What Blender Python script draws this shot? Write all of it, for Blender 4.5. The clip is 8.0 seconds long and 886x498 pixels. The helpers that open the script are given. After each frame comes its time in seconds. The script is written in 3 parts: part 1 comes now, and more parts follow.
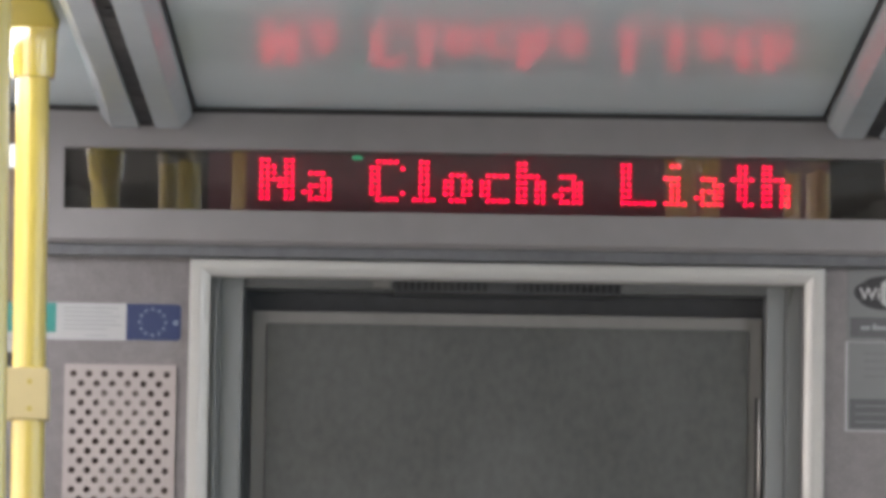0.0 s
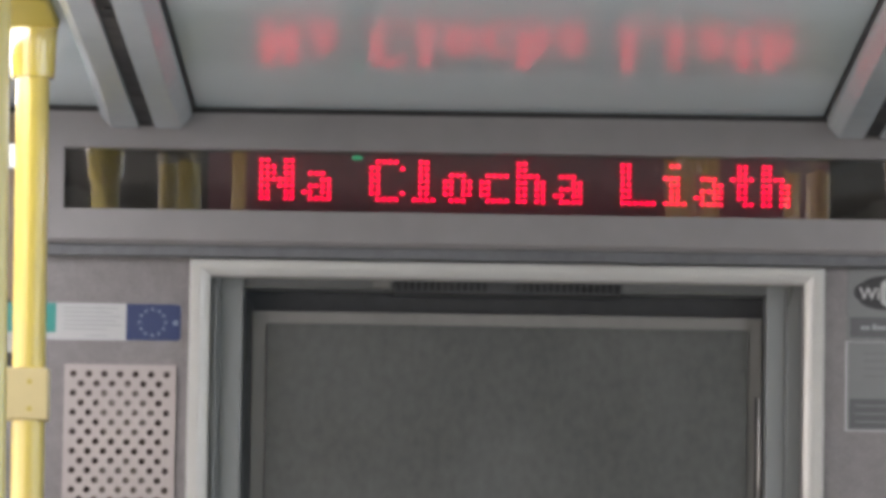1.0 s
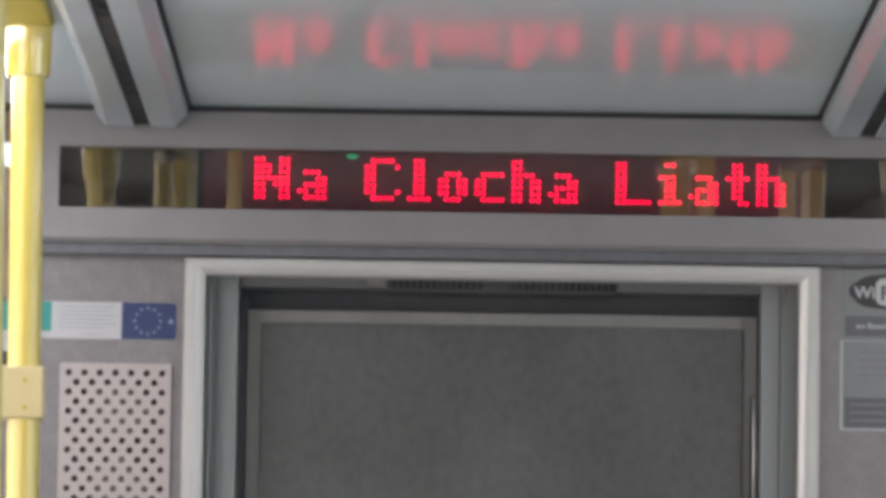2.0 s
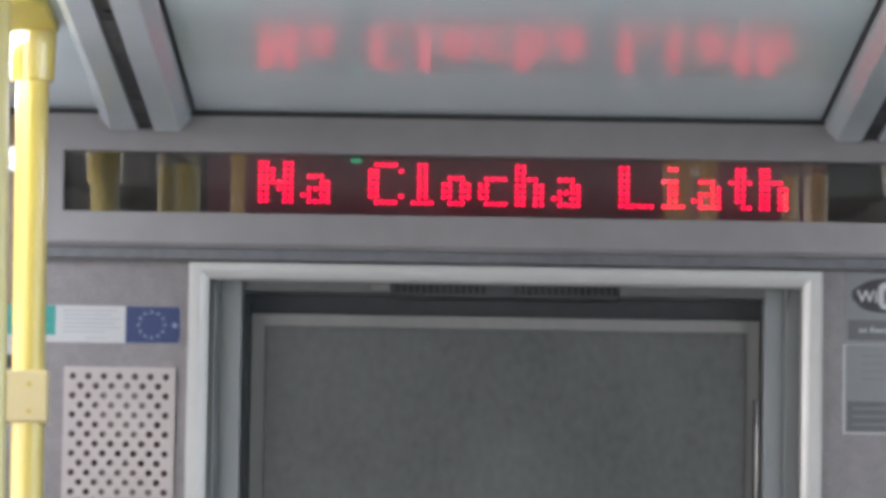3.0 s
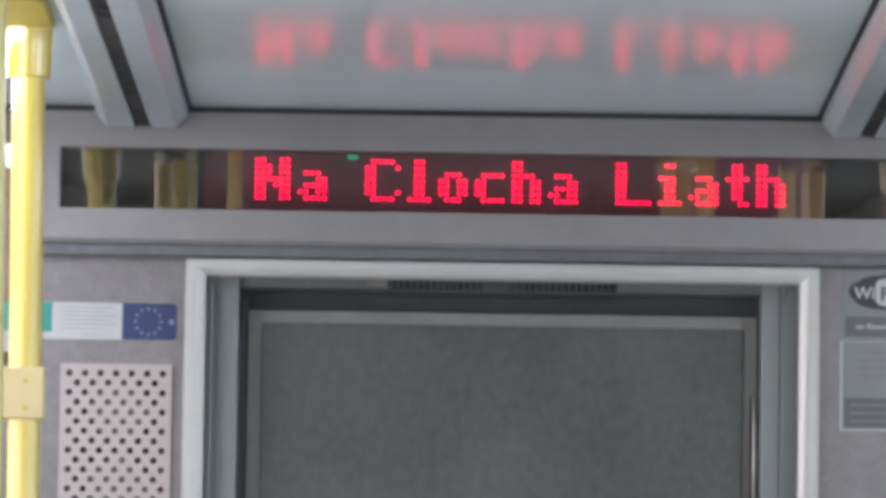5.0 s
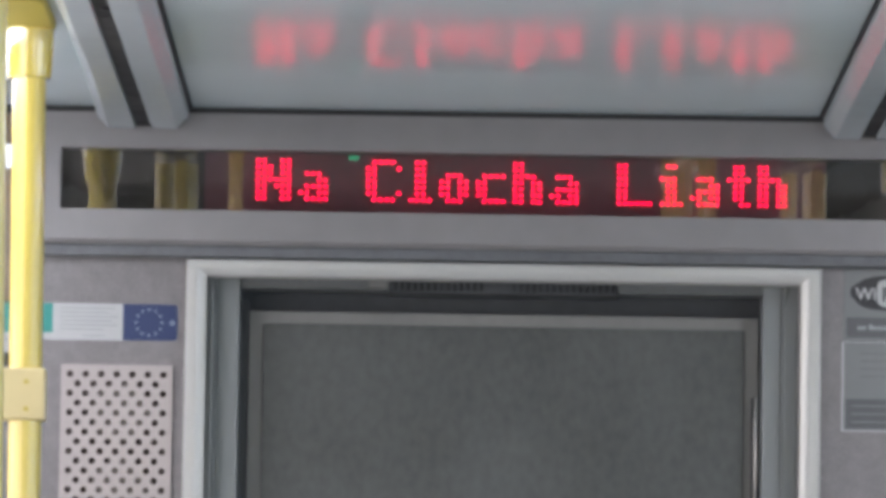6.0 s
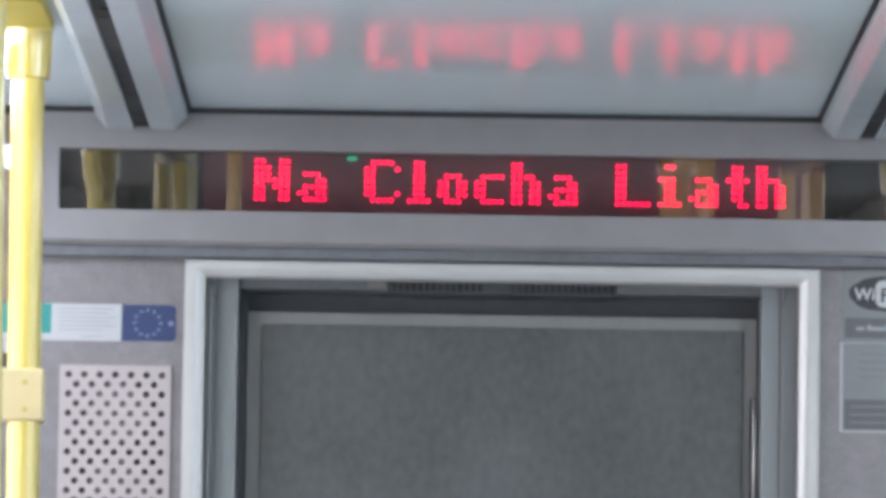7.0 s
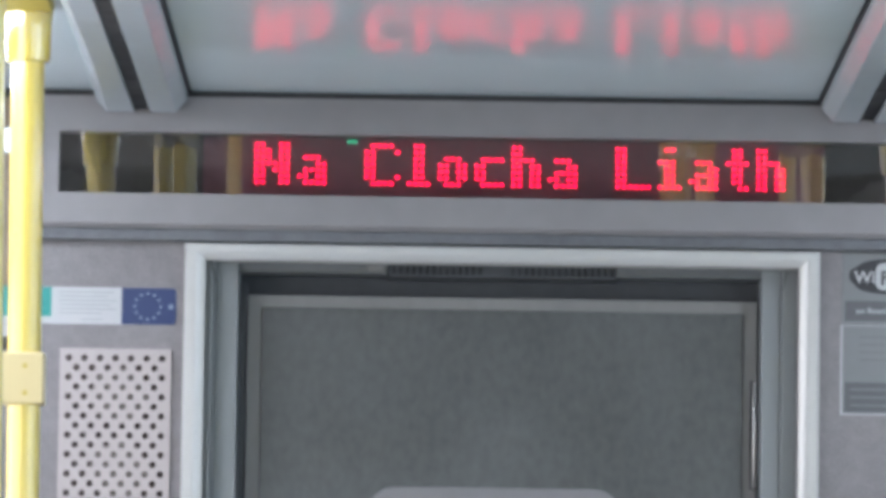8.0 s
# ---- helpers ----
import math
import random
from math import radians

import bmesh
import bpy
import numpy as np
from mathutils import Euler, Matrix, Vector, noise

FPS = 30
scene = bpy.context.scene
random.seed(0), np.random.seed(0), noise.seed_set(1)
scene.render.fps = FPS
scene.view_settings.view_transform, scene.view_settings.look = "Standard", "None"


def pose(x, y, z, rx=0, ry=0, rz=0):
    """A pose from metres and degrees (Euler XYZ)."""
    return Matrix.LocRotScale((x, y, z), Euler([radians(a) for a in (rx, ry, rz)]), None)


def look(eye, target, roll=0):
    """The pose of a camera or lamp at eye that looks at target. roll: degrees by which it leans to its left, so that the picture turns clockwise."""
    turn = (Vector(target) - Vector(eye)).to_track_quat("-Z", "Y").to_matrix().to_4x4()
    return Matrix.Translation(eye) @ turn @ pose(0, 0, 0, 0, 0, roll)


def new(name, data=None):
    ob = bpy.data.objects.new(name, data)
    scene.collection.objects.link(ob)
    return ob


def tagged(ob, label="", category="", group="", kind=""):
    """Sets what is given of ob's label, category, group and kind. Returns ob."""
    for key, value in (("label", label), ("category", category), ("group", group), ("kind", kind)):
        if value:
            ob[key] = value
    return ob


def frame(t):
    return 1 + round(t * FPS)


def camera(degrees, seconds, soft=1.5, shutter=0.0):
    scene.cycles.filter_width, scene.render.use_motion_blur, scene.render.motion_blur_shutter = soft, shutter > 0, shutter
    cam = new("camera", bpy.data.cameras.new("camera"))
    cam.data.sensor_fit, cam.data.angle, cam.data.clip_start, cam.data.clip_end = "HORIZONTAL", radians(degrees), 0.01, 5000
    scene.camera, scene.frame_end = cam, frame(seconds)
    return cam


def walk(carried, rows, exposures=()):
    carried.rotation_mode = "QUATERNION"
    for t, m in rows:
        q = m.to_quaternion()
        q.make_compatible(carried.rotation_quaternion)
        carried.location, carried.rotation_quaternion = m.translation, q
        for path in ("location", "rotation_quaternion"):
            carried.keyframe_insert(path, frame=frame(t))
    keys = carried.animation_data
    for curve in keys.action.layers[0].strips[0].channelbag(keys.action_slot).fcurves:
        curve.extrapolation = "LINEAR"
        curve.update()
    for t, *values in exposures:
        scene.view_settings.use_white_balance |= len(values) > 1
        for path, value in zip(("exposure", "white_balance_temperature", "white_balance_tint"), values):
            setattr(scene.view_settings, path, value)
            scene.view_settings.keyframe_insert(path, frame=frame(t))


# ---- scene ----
# A railway carriage end wall: information display over a vestibule door.
# The wall's plane is y = 0, the carriage lies towards -y, x = 0 is the door's middle, the floor is z = 0.
cam = camera(8.154, 8.0, soft=4.5)
EYE = (-0.0851, -8.4615, 1.0427)


def aim(yaw, tilt, roll, back=0.0):
    """The camera's pose, turned by degrees; the holder sways back by some millimetres."""
    a, b = radians(yaw), radians(tilt)
    eye = Vector(EYE) - Vector((0, back / 1000, 0))
    way = Vector((math.sin(a) * math.cos(b), math.cos(a) * math.cos(b), math.sin(b)))
    return look(eye, eye + way, roll)


walk(cam, [
    (0.0, aim(-0.0204, 6.2456, 0.8930)), (0.3, aim(-0.0210, 6.2539, 0.8900, 0.2)), (0.5, aim(-0.0202, 6.2521, 0.8900, 0.3)),
    (0.7, aim(-0.0170, 6.2447, 0.8830, 0.4)), (1.0, aim(-0.0189, 6.2452, 0.8755, 0.6)), (1.2, aim(-0.0020, 6.2445, 0.8740, 0.7)),
    (1.5, aim(0.0014, 6.2559, 0.8723, 0.9)), (1.7, aim(0.0220, 6.2343, 0.8750, 1.0)), (2.25, aim(0.0230, 6.2315, 0.8850, 9.0)),
    (2.8, aim(0.0200, 6.2293, 0.8950, 17.5)), (3.0, aim(-0.0071, 6.2578, 0.8950, 18.5)), (3.2, aim(0.0100, 6.2196, 0.8800, 19.9)),
    (3.5, aim(0.0009, 6.2622, 0.8708, 22.0)), (3.7, aim(0.0180, 6.2291, 0.8780, 20.6)), (4.0, aim(0.0236, 6.2426, 0.8840, 18.5)),
    (4.2, aim(0.0220, 6.2360, 0.8760, 17.9)), (4.5, aim(0.0205, 6.2274, 0.8653, 17.0)), (4.7, aim(0.0220, 6.2284, 0.8680, 16.0)),
    (5.25, aim(0.0220, 6.2320, 0.8720, 11.0)), (5.8, aim(0.0210, 6.2377, 0.8780, 6.0)), (6.0, aim(0.0127, 6.2451, 0.8800, 4.0)),
    (6.2, aim(0.0185, 6.2401, 0.8680, 4.0)), (6.5, aim(0.0193, 6.2642, 0.8367, 4.0)), (6.8, aim(0.0325, 6.2451, 0.8620, 4.0)),
    (7.0, aim(0.0256, 6.2503, 0.8760, 4.0)), (7.2, aim(0.0375, 6.2401, 0.8680, 4.0)), (7.5, aim(0.0326, 6.2398, 0.8600, 4.0)),
    (7.7, aim(0.0325, 6.2411, 0.8550, 4.0)), (7.9, aim(0.0325, 6.2391, 0.8500, 4.0)), (8.0, aim(0.0274, 6.0949, 0.8412, 4.0)),
], exposures=[
    (0.0, -0.25, 6520, 15), (1.5, -0.24, 6520, 15), (3.0, -0.07, 6070, 14), (3.5, -0.21, 6220, 15), (4.1, -0.15, 6320, 15), (4.5, 0.06, 5970, 14),
    (6.0, -0.04, 6070, 14), (6.5, 0.05, 5970, 14), (7.0, 0.27, 5730, 13), (7.5, 0.27, 5750, 13), (8.0, 0.26, 5700, 11)])

# ---- light ----
world = bpy.data.worlds.new("overcast")
scene.world = world
world.use_nodes = True
_sky = world.node_tree.nodes.new("ShaderNodeTexSky")
_sky.sky_type, _sky.sun_disc = "NISHITA", False
_sky.sun_elevation, _sky.sun_rotation = radians(38), radians(-95)
world.node_tree.links.new(_sky.outputs[0], world.node_tree.nodes["Background"].inputs[0])
world.node_tree.nodes["Background"].inputs[1].default_value = 0.12
sun_data = bpy.data.lights.new("sun", "SUN")
sun_data.energy, sun_data.angle, sun_data.color = 0.8, radians(12), (1.0, 0.96, 0.9)
sun = new("sun", sun_data)
sun.matrix_world = look((-9, -6, 8), (0, -3, 1))

WINDOW_GLOW = 7.2
WINDOW_TINTS = {-1: (1.0, 0.925, 0.88), 1: (0.87, 0.985, 1.03)}
TUBE_LIGHT, TUBE_TINT = 10.5, (0.99, 0.99, 1.0, 1)


# ---- materials ----
def material(name, colour, rough=0.5, metal=0.0, vary=0.08, grain=60.0, patch=4.0, bump=0.0, coat=0.0, spec=0.5,
             stretch=(1, 1, 1), speck=0.0, uneven=0.12):
    """A paint or metal with grain, broad patches and a fine relief, all in metres of the object."""
    m = bpy.data.materials.new(name)
    m.use_nodes = True
    nt = m.node_tree
    n, l = nt.nodes, nt.links
    b = n["Principled BSDF"]
    b.inputs["Metallic"].default_value, b.inputs["Coat Weight"].default_value = metal, coat
    b.inputs["Specular IOR Level"].default_value = spec
    geo = n.new("ShaderNodeNewGeometry")
    mp = n.new("ShaderNodeMapping")
    mp.inputs["Scale"].default_value = stretch
    l.new(geo.outputs["Position"], mp.inputs["Vector"])

    def noisy(scale, detail):
        t = n.new("ShaderNodeTexNoise")
        t.inputs["Scale"].default_value, t.inputs["Detail"].default_value = scale, detail
        l.new(mp.outputs[0], t.inputs["Vector"])
        return t.outputs["Fac"]

    def math_node(op, a, c):
        t = n.new("ShaderNodeMath")
        t.operation = op
        for i, v in enumerate((a, c)):
            if isinstance(v, (int, float)):
                t.inputs[i].default_value = v
            else:
                l.new(v, t.inputs[i])
        return t.outputs[0]

    fine, broad = noisy(grain, 4), noisy(patch, 5)
    both = math_node("ADD", math_node("MULTIPLY", fine, 0.5), math_node("MULTIPLY", broad, 0.5))
    fac = math_node("MULTIPLY_ADD", math_node("SUBTRACT", both, 0.5), 2 * vary * 2)
    nt.nodes[-1].inputs[2].default_value = 1.0
    if speck:
        vor = n.new("ShaderNodeTexNoise")
        vor.inputs["Scale"].default_value, vor.inputs["Detail"].default_value = 330, 2
        l.new(mp.outputs[0], vor.inputs["Vector"])
        fac = math_node("ADD", fac, math_node("MULTIPLY", math_node("SUBTRACT", vor.outputs["Fac"], 0.5), speck))
    mix = n.new("ShaderNodeVectorMath")
    mix.operation = "SCALE"
    mix.inputs[0].default_value = colour
    l.new(fac, mix.inputs["Scale"])
    l.new(mix.outputs[0], b.inputs["Base Color"])
    l.new(math_node("ADD", math_node("MULTIPLY", broad, uneven), rough - uneven / 2), b.inputs["Roughness"])
    if bump:
        bp = n.new("ShaderNodeBump")
        bp.inputs["Strength"].default_value, bp.inputs["Distance"].default_value = bump, 0.001
        l.new(fine, bp.inputs["Height"])
        l.new(bp.outputs[0], b.inputs["Normal"])
    return m


def glow(name, colour, strength):
    m = bpy.data.materials.new(name)
    m.use_nodes = True
    b = m.node_tree.nodes["Principled BSDF"]
    b.inputs["Base Color"].default_value = (*[c * 0.2 for c in colour[:3]], 1)
    b.inputs["Emission Color"].default_value = (*colour[:3], 1)
    b.inputs["Emission Strength"].default_value = strength
    return m


def clear(name, tint, rough=0.0, ior=1.5):
    m = bpy.data.materials.new(name)
    m.use_nodes = True
    b = m.node_tree.nodes["Principled BSDF"]
    b.inputs["Base Color"].default_value = (*tint, 1)
    b.inputs["Roughness"].default_value = rough
    b.inputs["Transmission Weight"].default_value = 1.0
    b.inputs["IOR"].default_value = ior
    return m


WALL = material("speckled_grey_laminate", (0.184, 0.170, 0.170), 0.5, vary=0.22, grain=48, patch=6, bump=0.2, speck=0.9)
FASCIA = material("smooth_grey_paint", (0.225, 0.212, 0.215), 0.5, vary=0.10, grain=24, patch=4)
WHITE_FRAME = material("off_white_enamel", (0.48, 0.475, 0.452), 0.16, vary=0.05, grain=40, patch=6, coat=1.0)
WHITE_FRAME.node_tree.nodes["Principled BSDF"].inputs["Coat IOR"].default_value = 1.8
JAMB = material("grey_enamel", (0.218, 0.230, 0.230), 0.4, vary=0.08, grain=25, patch=6, stretch=(1, 1, 0.25))
DARK_GAP = material("black_rubber", (0.02, 0.02, 0.021), 0.7, vary=0.2)
LEAF = material("dark_grey_door_sheet", (0.089, 0.092, 0.089), 0.30, vary=0.36, grain=80, patch=8, bump=0.12,
                stretch=(1, 1, 0.7), uneven=0.06)
LEAF_EDGE = material("brushed_door_edge", (0.205, 0.20, 0.19), 0.42, vary=0.12, grain=60, patch=9, stretch=(1, 1, 0.3))
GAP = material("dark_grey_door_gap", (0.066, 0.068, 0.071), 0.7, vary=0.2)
CLOSER = material("dark_closer_paint", (0.062, 0.065, 0.068), 0.5, vary=0.3, grain=30, patch=12)
HEADER = material("grey_header_paint", (0.125, 0.13, 0.128), 0.45, vary=0.1)
STEEL = material("worn_steel", (0.38, 0.37, 0.36), 0.3, metal=0.9, vary=0.1)
CEIL = material("blue_grey_gloss_panel", (0.71, 0.82, 0.845), 0.14, vary=0.03, grain=12, patch=2, spec=0.46, uneven=0.02)
# the panels were wiped along the carriage: their gloss spreads sideways
_along = CEIL.node_tree.nodes.new("ShaderNodeCombineXYZ")
_along.inputs[0].default_value = 1.0
CEIL.node_tree.nodes["Principled BSDF"].inputs["Anisotropic"].default_value = 0.9
CEIL.node_tree.links.new(_along.outputs[0], CEIL.node_tree.nodes["Principled BSDF"].inputs["Tangent"])
MATT = material("matt_grey_ceiling", (0.17, 0.168, 0.155), 0.7, vary=0.08)
RAIL = material("silver_grey_rail", (0.515, 0.575, 0.60), 0.18, vary=0.06, grain=30, patch=5, uneven=0.03)
# grey of the strip that paints the shadow below the fascia
FASCIA_SHADE = material("grey_fascia_shade", (0.118, 0.122, 0.130), 0.6, vary=0.3, grain=70, speck=0.6)
SLOT = material("black_slot", (0.030, 0.031, 0.033), 0.6, spec=0.25, vary=1.3, grain=45, patch=18)
# paler tone for the stretches of slot that reflect light
SLOT_SHEEN = material("pale_slot_sheen", (0.050, 0.049, 0.049), 0.6, spec=0.3, vary=0.9, grain=40, patch=16)
YELLOW = material("glossy_yellow_paint", (0.68, 0.525, 0.078), 0.15, vary=0.05, grain=20, patch=5, coat=1.0)
YELLOW.node_tree.nodes["Principled BSDF"].inputs["Coat IOR"].default_value = 1.75
YELLOW.node_tree.nodes["Principled BSDF"].inputs["Coat Roughness"].default_value = 0.36
SLEEVE = material("glossy_yellow_plastic", (0.68, 0.525, 0.078), 0.2, vary=0.05, grain=20, patch=5, coat=1.0)
SLEEVE.node_tree.nodes["Principled BSDF"].inputs["Coat IOR"].default_value = 2.1
SLEEVE.node_tree.nodes["Principled BSDF"].inputs["Coat Roughness"].default_value = 0.12
# the bracket's satin yellow, darkened by colour for the shade under the ceiling
SHADED_YELLOW = material("shaded_satin_yellow", (0.50, 0.41, 0.07), 0.55, vary=0.08, grain=20, patch=5)
CREAM = material("pale_yellow_plastic", (0.62, 0.52, 0.27), 0.35, vary=0.05, grain=40, patch=8)
SCREW = material("yellow_screw", (0.50, 0.38, 0.08), 0.4, vary=0.1)
GRILLE = material("beige_perforated_sheet", (0.37, 0.325, 0.312), 0.45, vary=0.05, grain=50, patch=8)
CAVITY = material("dark_cavity", (0.05, 0.038, 0.033), 0.8, vary=0.2)
CONE = material("grey_speaker_cone", (0.13, 0.112, 0.10), 0.7, vary=0.15)
BOARD = material("brown_black_led_board", (0.31, 0.17, 0.19), 0.6, vary=0.2, grain=90, patch=10)
CASE = material("black_display_case", (0.115, 0.122, 0.108), 0.6, vary=0.2)
COVER = clear("smoked_acrylic", (0.74, 0.70, 0.70), 0.0, 1.88)
RED = glow("red_led", (1.0, 0.004, 0.056), 6.0)
# dim emission that paints the red bloom between the lit dots
RED_HALO = glow("red_led_halo", (1.0, 0.0, 0.030), 0.75)
GREEN = glow("green_led", (0.08, 0.8, 0.36), 0.6)
PAPER = material("white_vinyl", (0.41, 0.41, 0.41), 0.4, vary=0.04)
TEAL = material("teal_vinyl", (0.022, 0.235, 0.205), 0.4, vary=0.06)
BLUE = material("blue_vinyl", (0.016, 0.031, 0.104), 0.4, vary=0.06)
STAR = material("pale_star_print", (0.17, 0.215, 0.28), 0.45, vary=0.05)
PRINT = material("grey_print", (0.30, 0.31, 0.315), 0.5, vary=0.1)
NOTICE = material("grey_notice_film", (0.168, 0.173, 0.173), 0.4, vary=0.06, grain=50, patch=12)
NOTICE_DARK = material("dark_notice_print", (0.085, 0.088, 0.092), 0.4, vary=0.1)
FAINT = material("faint_notice_print", (0.135, 0.137, 0.14), 0.45, vary=0.1)
INK = material("black_ink", (0.016, 0.016, 0.018), 0.45, vary=0.1)
SIDE = material("cream_side_panel", (0.55, 0.54, 0.50), 0.45, vary=0.05)
DARK_WALL = material("dark_grey_laminate", (0.06, 0.06, 0.062), 0.6, vary=0.1)
BROWN = material("brown_laminate", (0.20, 0.145, 0.095), 0.45, vary=0.25, grain=30, patch=10)
FLOOR = material("speckled_grey_floor", (0.17, 0.175, 0.185), 0.55, vary=0.15, speck=0.3)
GLASS = clear("window_glass", (0.92, 0.96, 0.95))
FROST = material("grey_window_film", (0.205, 0.198, 0.200), 0.3, vary=0.08, grain=20, patch=6)
TUBE = glow("lamp_diffuser", TUBE_TINT, TUBE_LIGHT)


# ---- building helpers ----
def box(bm, x0, x1, y0, y1, z0, z1, bevel=0.0, segments=2):
    made = bmesh.ops.create_cube(bm, size=1.0, matrix=Matrix.Translation(((x0 + x1) / 2, (y0 + y1) / 2, (z0 + z1) / 2))
                                 @ Matrix.Diagonal((x1 - x0, y1 - y0, z1 - z0, 1)))
    if bevel:
        edges = list({e for v in made["verts"] for e in v.link_edges})
        bmesh.ops.bevel(bm, geom=edges, offset=bevel, segments=segments, profile=0.5, affect="EDGES")
    return bm


def boxed(*args, **keys):
    return box(bmesh.new(), *args, **keys)


def plate(bm, outline, y0, y1, bevel=0.0):
    """A plate parallel to the end wall: its outline in x and z, from y0 (front) to y1."""
    front = [bm.verts.new((x, y0, z)) for x, z in outline]
    back = [bm.verts.new((x, y1, z)) for x, z in outline]
    face = bm.faces.new(front)
    bm.faces.new(list(reversed(back)))
    for i in range(len(outline)):
        j = (i + 1) % len(outline)
        bm.faces.new((front[i], back[i], back[j], front[j]))
    bmesh.ops.recalc_face_normals(bm, faces=list(bm.faces))
    if bevel:
        bmesh.ops.bevel(bm, geom=list(face.edges), offset=bevel, segments=2, profile=0.5, affect="EDGES")
    return bm


def rounded(x0, x1, z0, z1, r, corners=(1, 1, 1, 1), steps=6):
    """The outline of a rectangle with round corners: bottom left, bottom right, top right, top left."""
    out = []
    for k, (cx, cz) in enumerate(((x0 + r, z0 + r), (x1 - r, z0 + r), (x1 - r, z1 - r), (x0 + r, z1 - r))):
        sx, sz = ((x0, z0), (x1, z0), (x1, z1), (x0, z1))[k]
        if not corners[k]:
            out.append((sx, sz))
            continue
        for i in range(steps + 1):
            a = radians(180 + 90 * k + 90 * i / steps)
            out.append((cx + r * math.cos(a), cz + r * math.sin(a)))
    return out


def disc(cx, cz, r, n=20):
    return [(cx + r * math.cos(2 * math.pi * i / n), cz + r * math.sin(2 * math.pi * i / n)) for i in range(n)]


def turned(bm, x, y, profile, n=32):
    """A body turned round an upright axis from (radius, z) pairs, closed at both ends."""
    rings = [[bm.verts.new((x + r * math.cos(2 * math.pi * i / n), y + r * math.sin(2 * math.pi * i / n), z))
              for i in range(n)] for r, z in profile]
    for a, b in zip(rings, rings[1:]):
        for i in range(n):
            bm.faces.new((a[i], a[(i + 1) % n], b[(i + 1) % n], b[i]))
    bm.faces.new(list(reversed(rings[0])))
    bm.faces.new(rings[-1])
    bmesh.ops.recalc_face_normals(bm, faces=list(bm.faces))
    return bm


def meshed(name, bm, mat, smooth=False):
    me = bpy.data.meshes.new(name)
    bm.to_mesh(me)
    bm.free()
    me.materials.append(mat)
    if smooth:
        me.shade_smooth()
        me.set_sharp_from_angle(angle=radians(35))
    return me


def part(name, bm, mat, parent, label="", smooth=False):
    ob = new(name, meshed(name, bm, mat, smooth))
    ob.parent = parent
    return tagged(ob, label)


def thing(name, x, y, z, label, category, group="", kind=""):
    """The Empty at a thing's base; parts are built in world metres and moved under it."""
    ob = tagged(new(name), label, category, group, kind)
    ob.location = (x, y, z)
    return ob


def settle(ob):
    """Keeps the parts of a thing where they were built, in world metres."""
    inv = Matrix.Translation(ob.location).inverted()
    for o in ob.children:
        o.matrix_parent_inverse = inv
    return ob


def structure(name, bm, mat, label, category, smooth=False):
    return tagged(new(name, meshed(name, bm, mat, smooth)), label, category, "", "structure")


# ---- the carriage ----
HALF, LENGTH, CEILING, SALOON = 1.38, 18.0, 2.1550, 2.46
OPEN_X, OPEN_Z = 0.406, 1.928

bm = bmesh.new()
box(bm, -HALF, -OPEN_X, 0.0, 0.05, 0.0, CEILING)
box(bm, OPEN_X, HALF, 0.0, 0.05, 0.0, CEILING)
box(bm, -OPEN_X, OPEN_X, 0.0, 0.05, OPEN_Z, CEILING)
structure("wall_north", bm, WALL, "speckled grey laminate end wall of the carriage", "wall")
structure("wall_south", boxed(-HALF, HALF, -LENGTH - 0.05, -LENGTH, 0, SALOON + 0.1), DARK_WALL, "plain dark grey end wall of the carriage", "wall")
structure("floor", boxed(-HALF - 0.05, HALF + 0.05, -LENGTH, 0.6, -0.05, 0.0), FLOOR, "speckled grey carriage floor", "floor")

# each window: where it begins and ends along the carriage, and its upper edge
WINDOWS = [(-1.272, -0.50, 2.151), (-3.3, -1.33, 2.30), (-5.6, -3.5, 2.30), (-7.9, -5.8, 2.30), (-10.2, -8.1, 2.30), (-12.5, -10.4, 2.30)]
for side, name in ((-1, "wall_west"), (1, "wall_east")):
    bm = bmesh.new()
    xa, xb = sorted((side * HALF, side * (HALF + 0.05)))
    box(bm, xa, xb, -LENGTH, 0.0, 0.0, 0.85)
    last = 0.0
    for y0, y1, top in WINDOWS:
        box(bm, xa, xb, y1, last, 0.85, SALOON + 0.1)
        box(bm, xa, xb, y0, y1, top, SALOON + 0.1)
        last = y0
    box(bm, xa, xb, -LENGTH, last, 0.85, SALOON + 0.1)
    structure(name, bm, SIDE, "cream carriage side wall with a row of windows", "wall")
    for i, (y0, y1, top) in enumerate(WINDOWS):
        pane = structure("window_%d" % (i + 1 + (len(WINDOWS) if side > 0 else 0)),
                         boxed(side * (HALF + 0.025) - 0.003, side * (HALF + 0.025) + 0.003, y0, y1, 0.85, top),
                         GLASS, "clear carriage side window", "window")
        pane.visible_shadow = False
        lamp = bpy.data.lights.new("window_daylight", "AREA")
        lamp.shape, lamp.size, lamp.size_y = "RECTANGLE", top - 0.856, (y1 - y0) * 0.985
        lamp.energy, lamp.color = WINDOW_GLOW * lamp.size * lamp.size_y * (1.34 if side < 0 else 0.40 if i == 0 else 1.05), WINDOW_TINTS[side]
        lo = new("window_daylight", lamp)
        mid = (0.85 + top) / 2
        lo.matrix_world = look((side * (HALF + 0.012), (y0 + y1) / 2, mid), (0, (y0 + y1) / 2, mid))

# added strip: the fascia's shadow on the wall, put into its colour
structure("shade_strip", boxed(-0.66, 0.74, -0.0185, -0.0005, 1.9515, 1.9668, bevel=0.001), FASCIA_SHADE, "dark grey strip painted as the shadow under the display fascia", "trim")

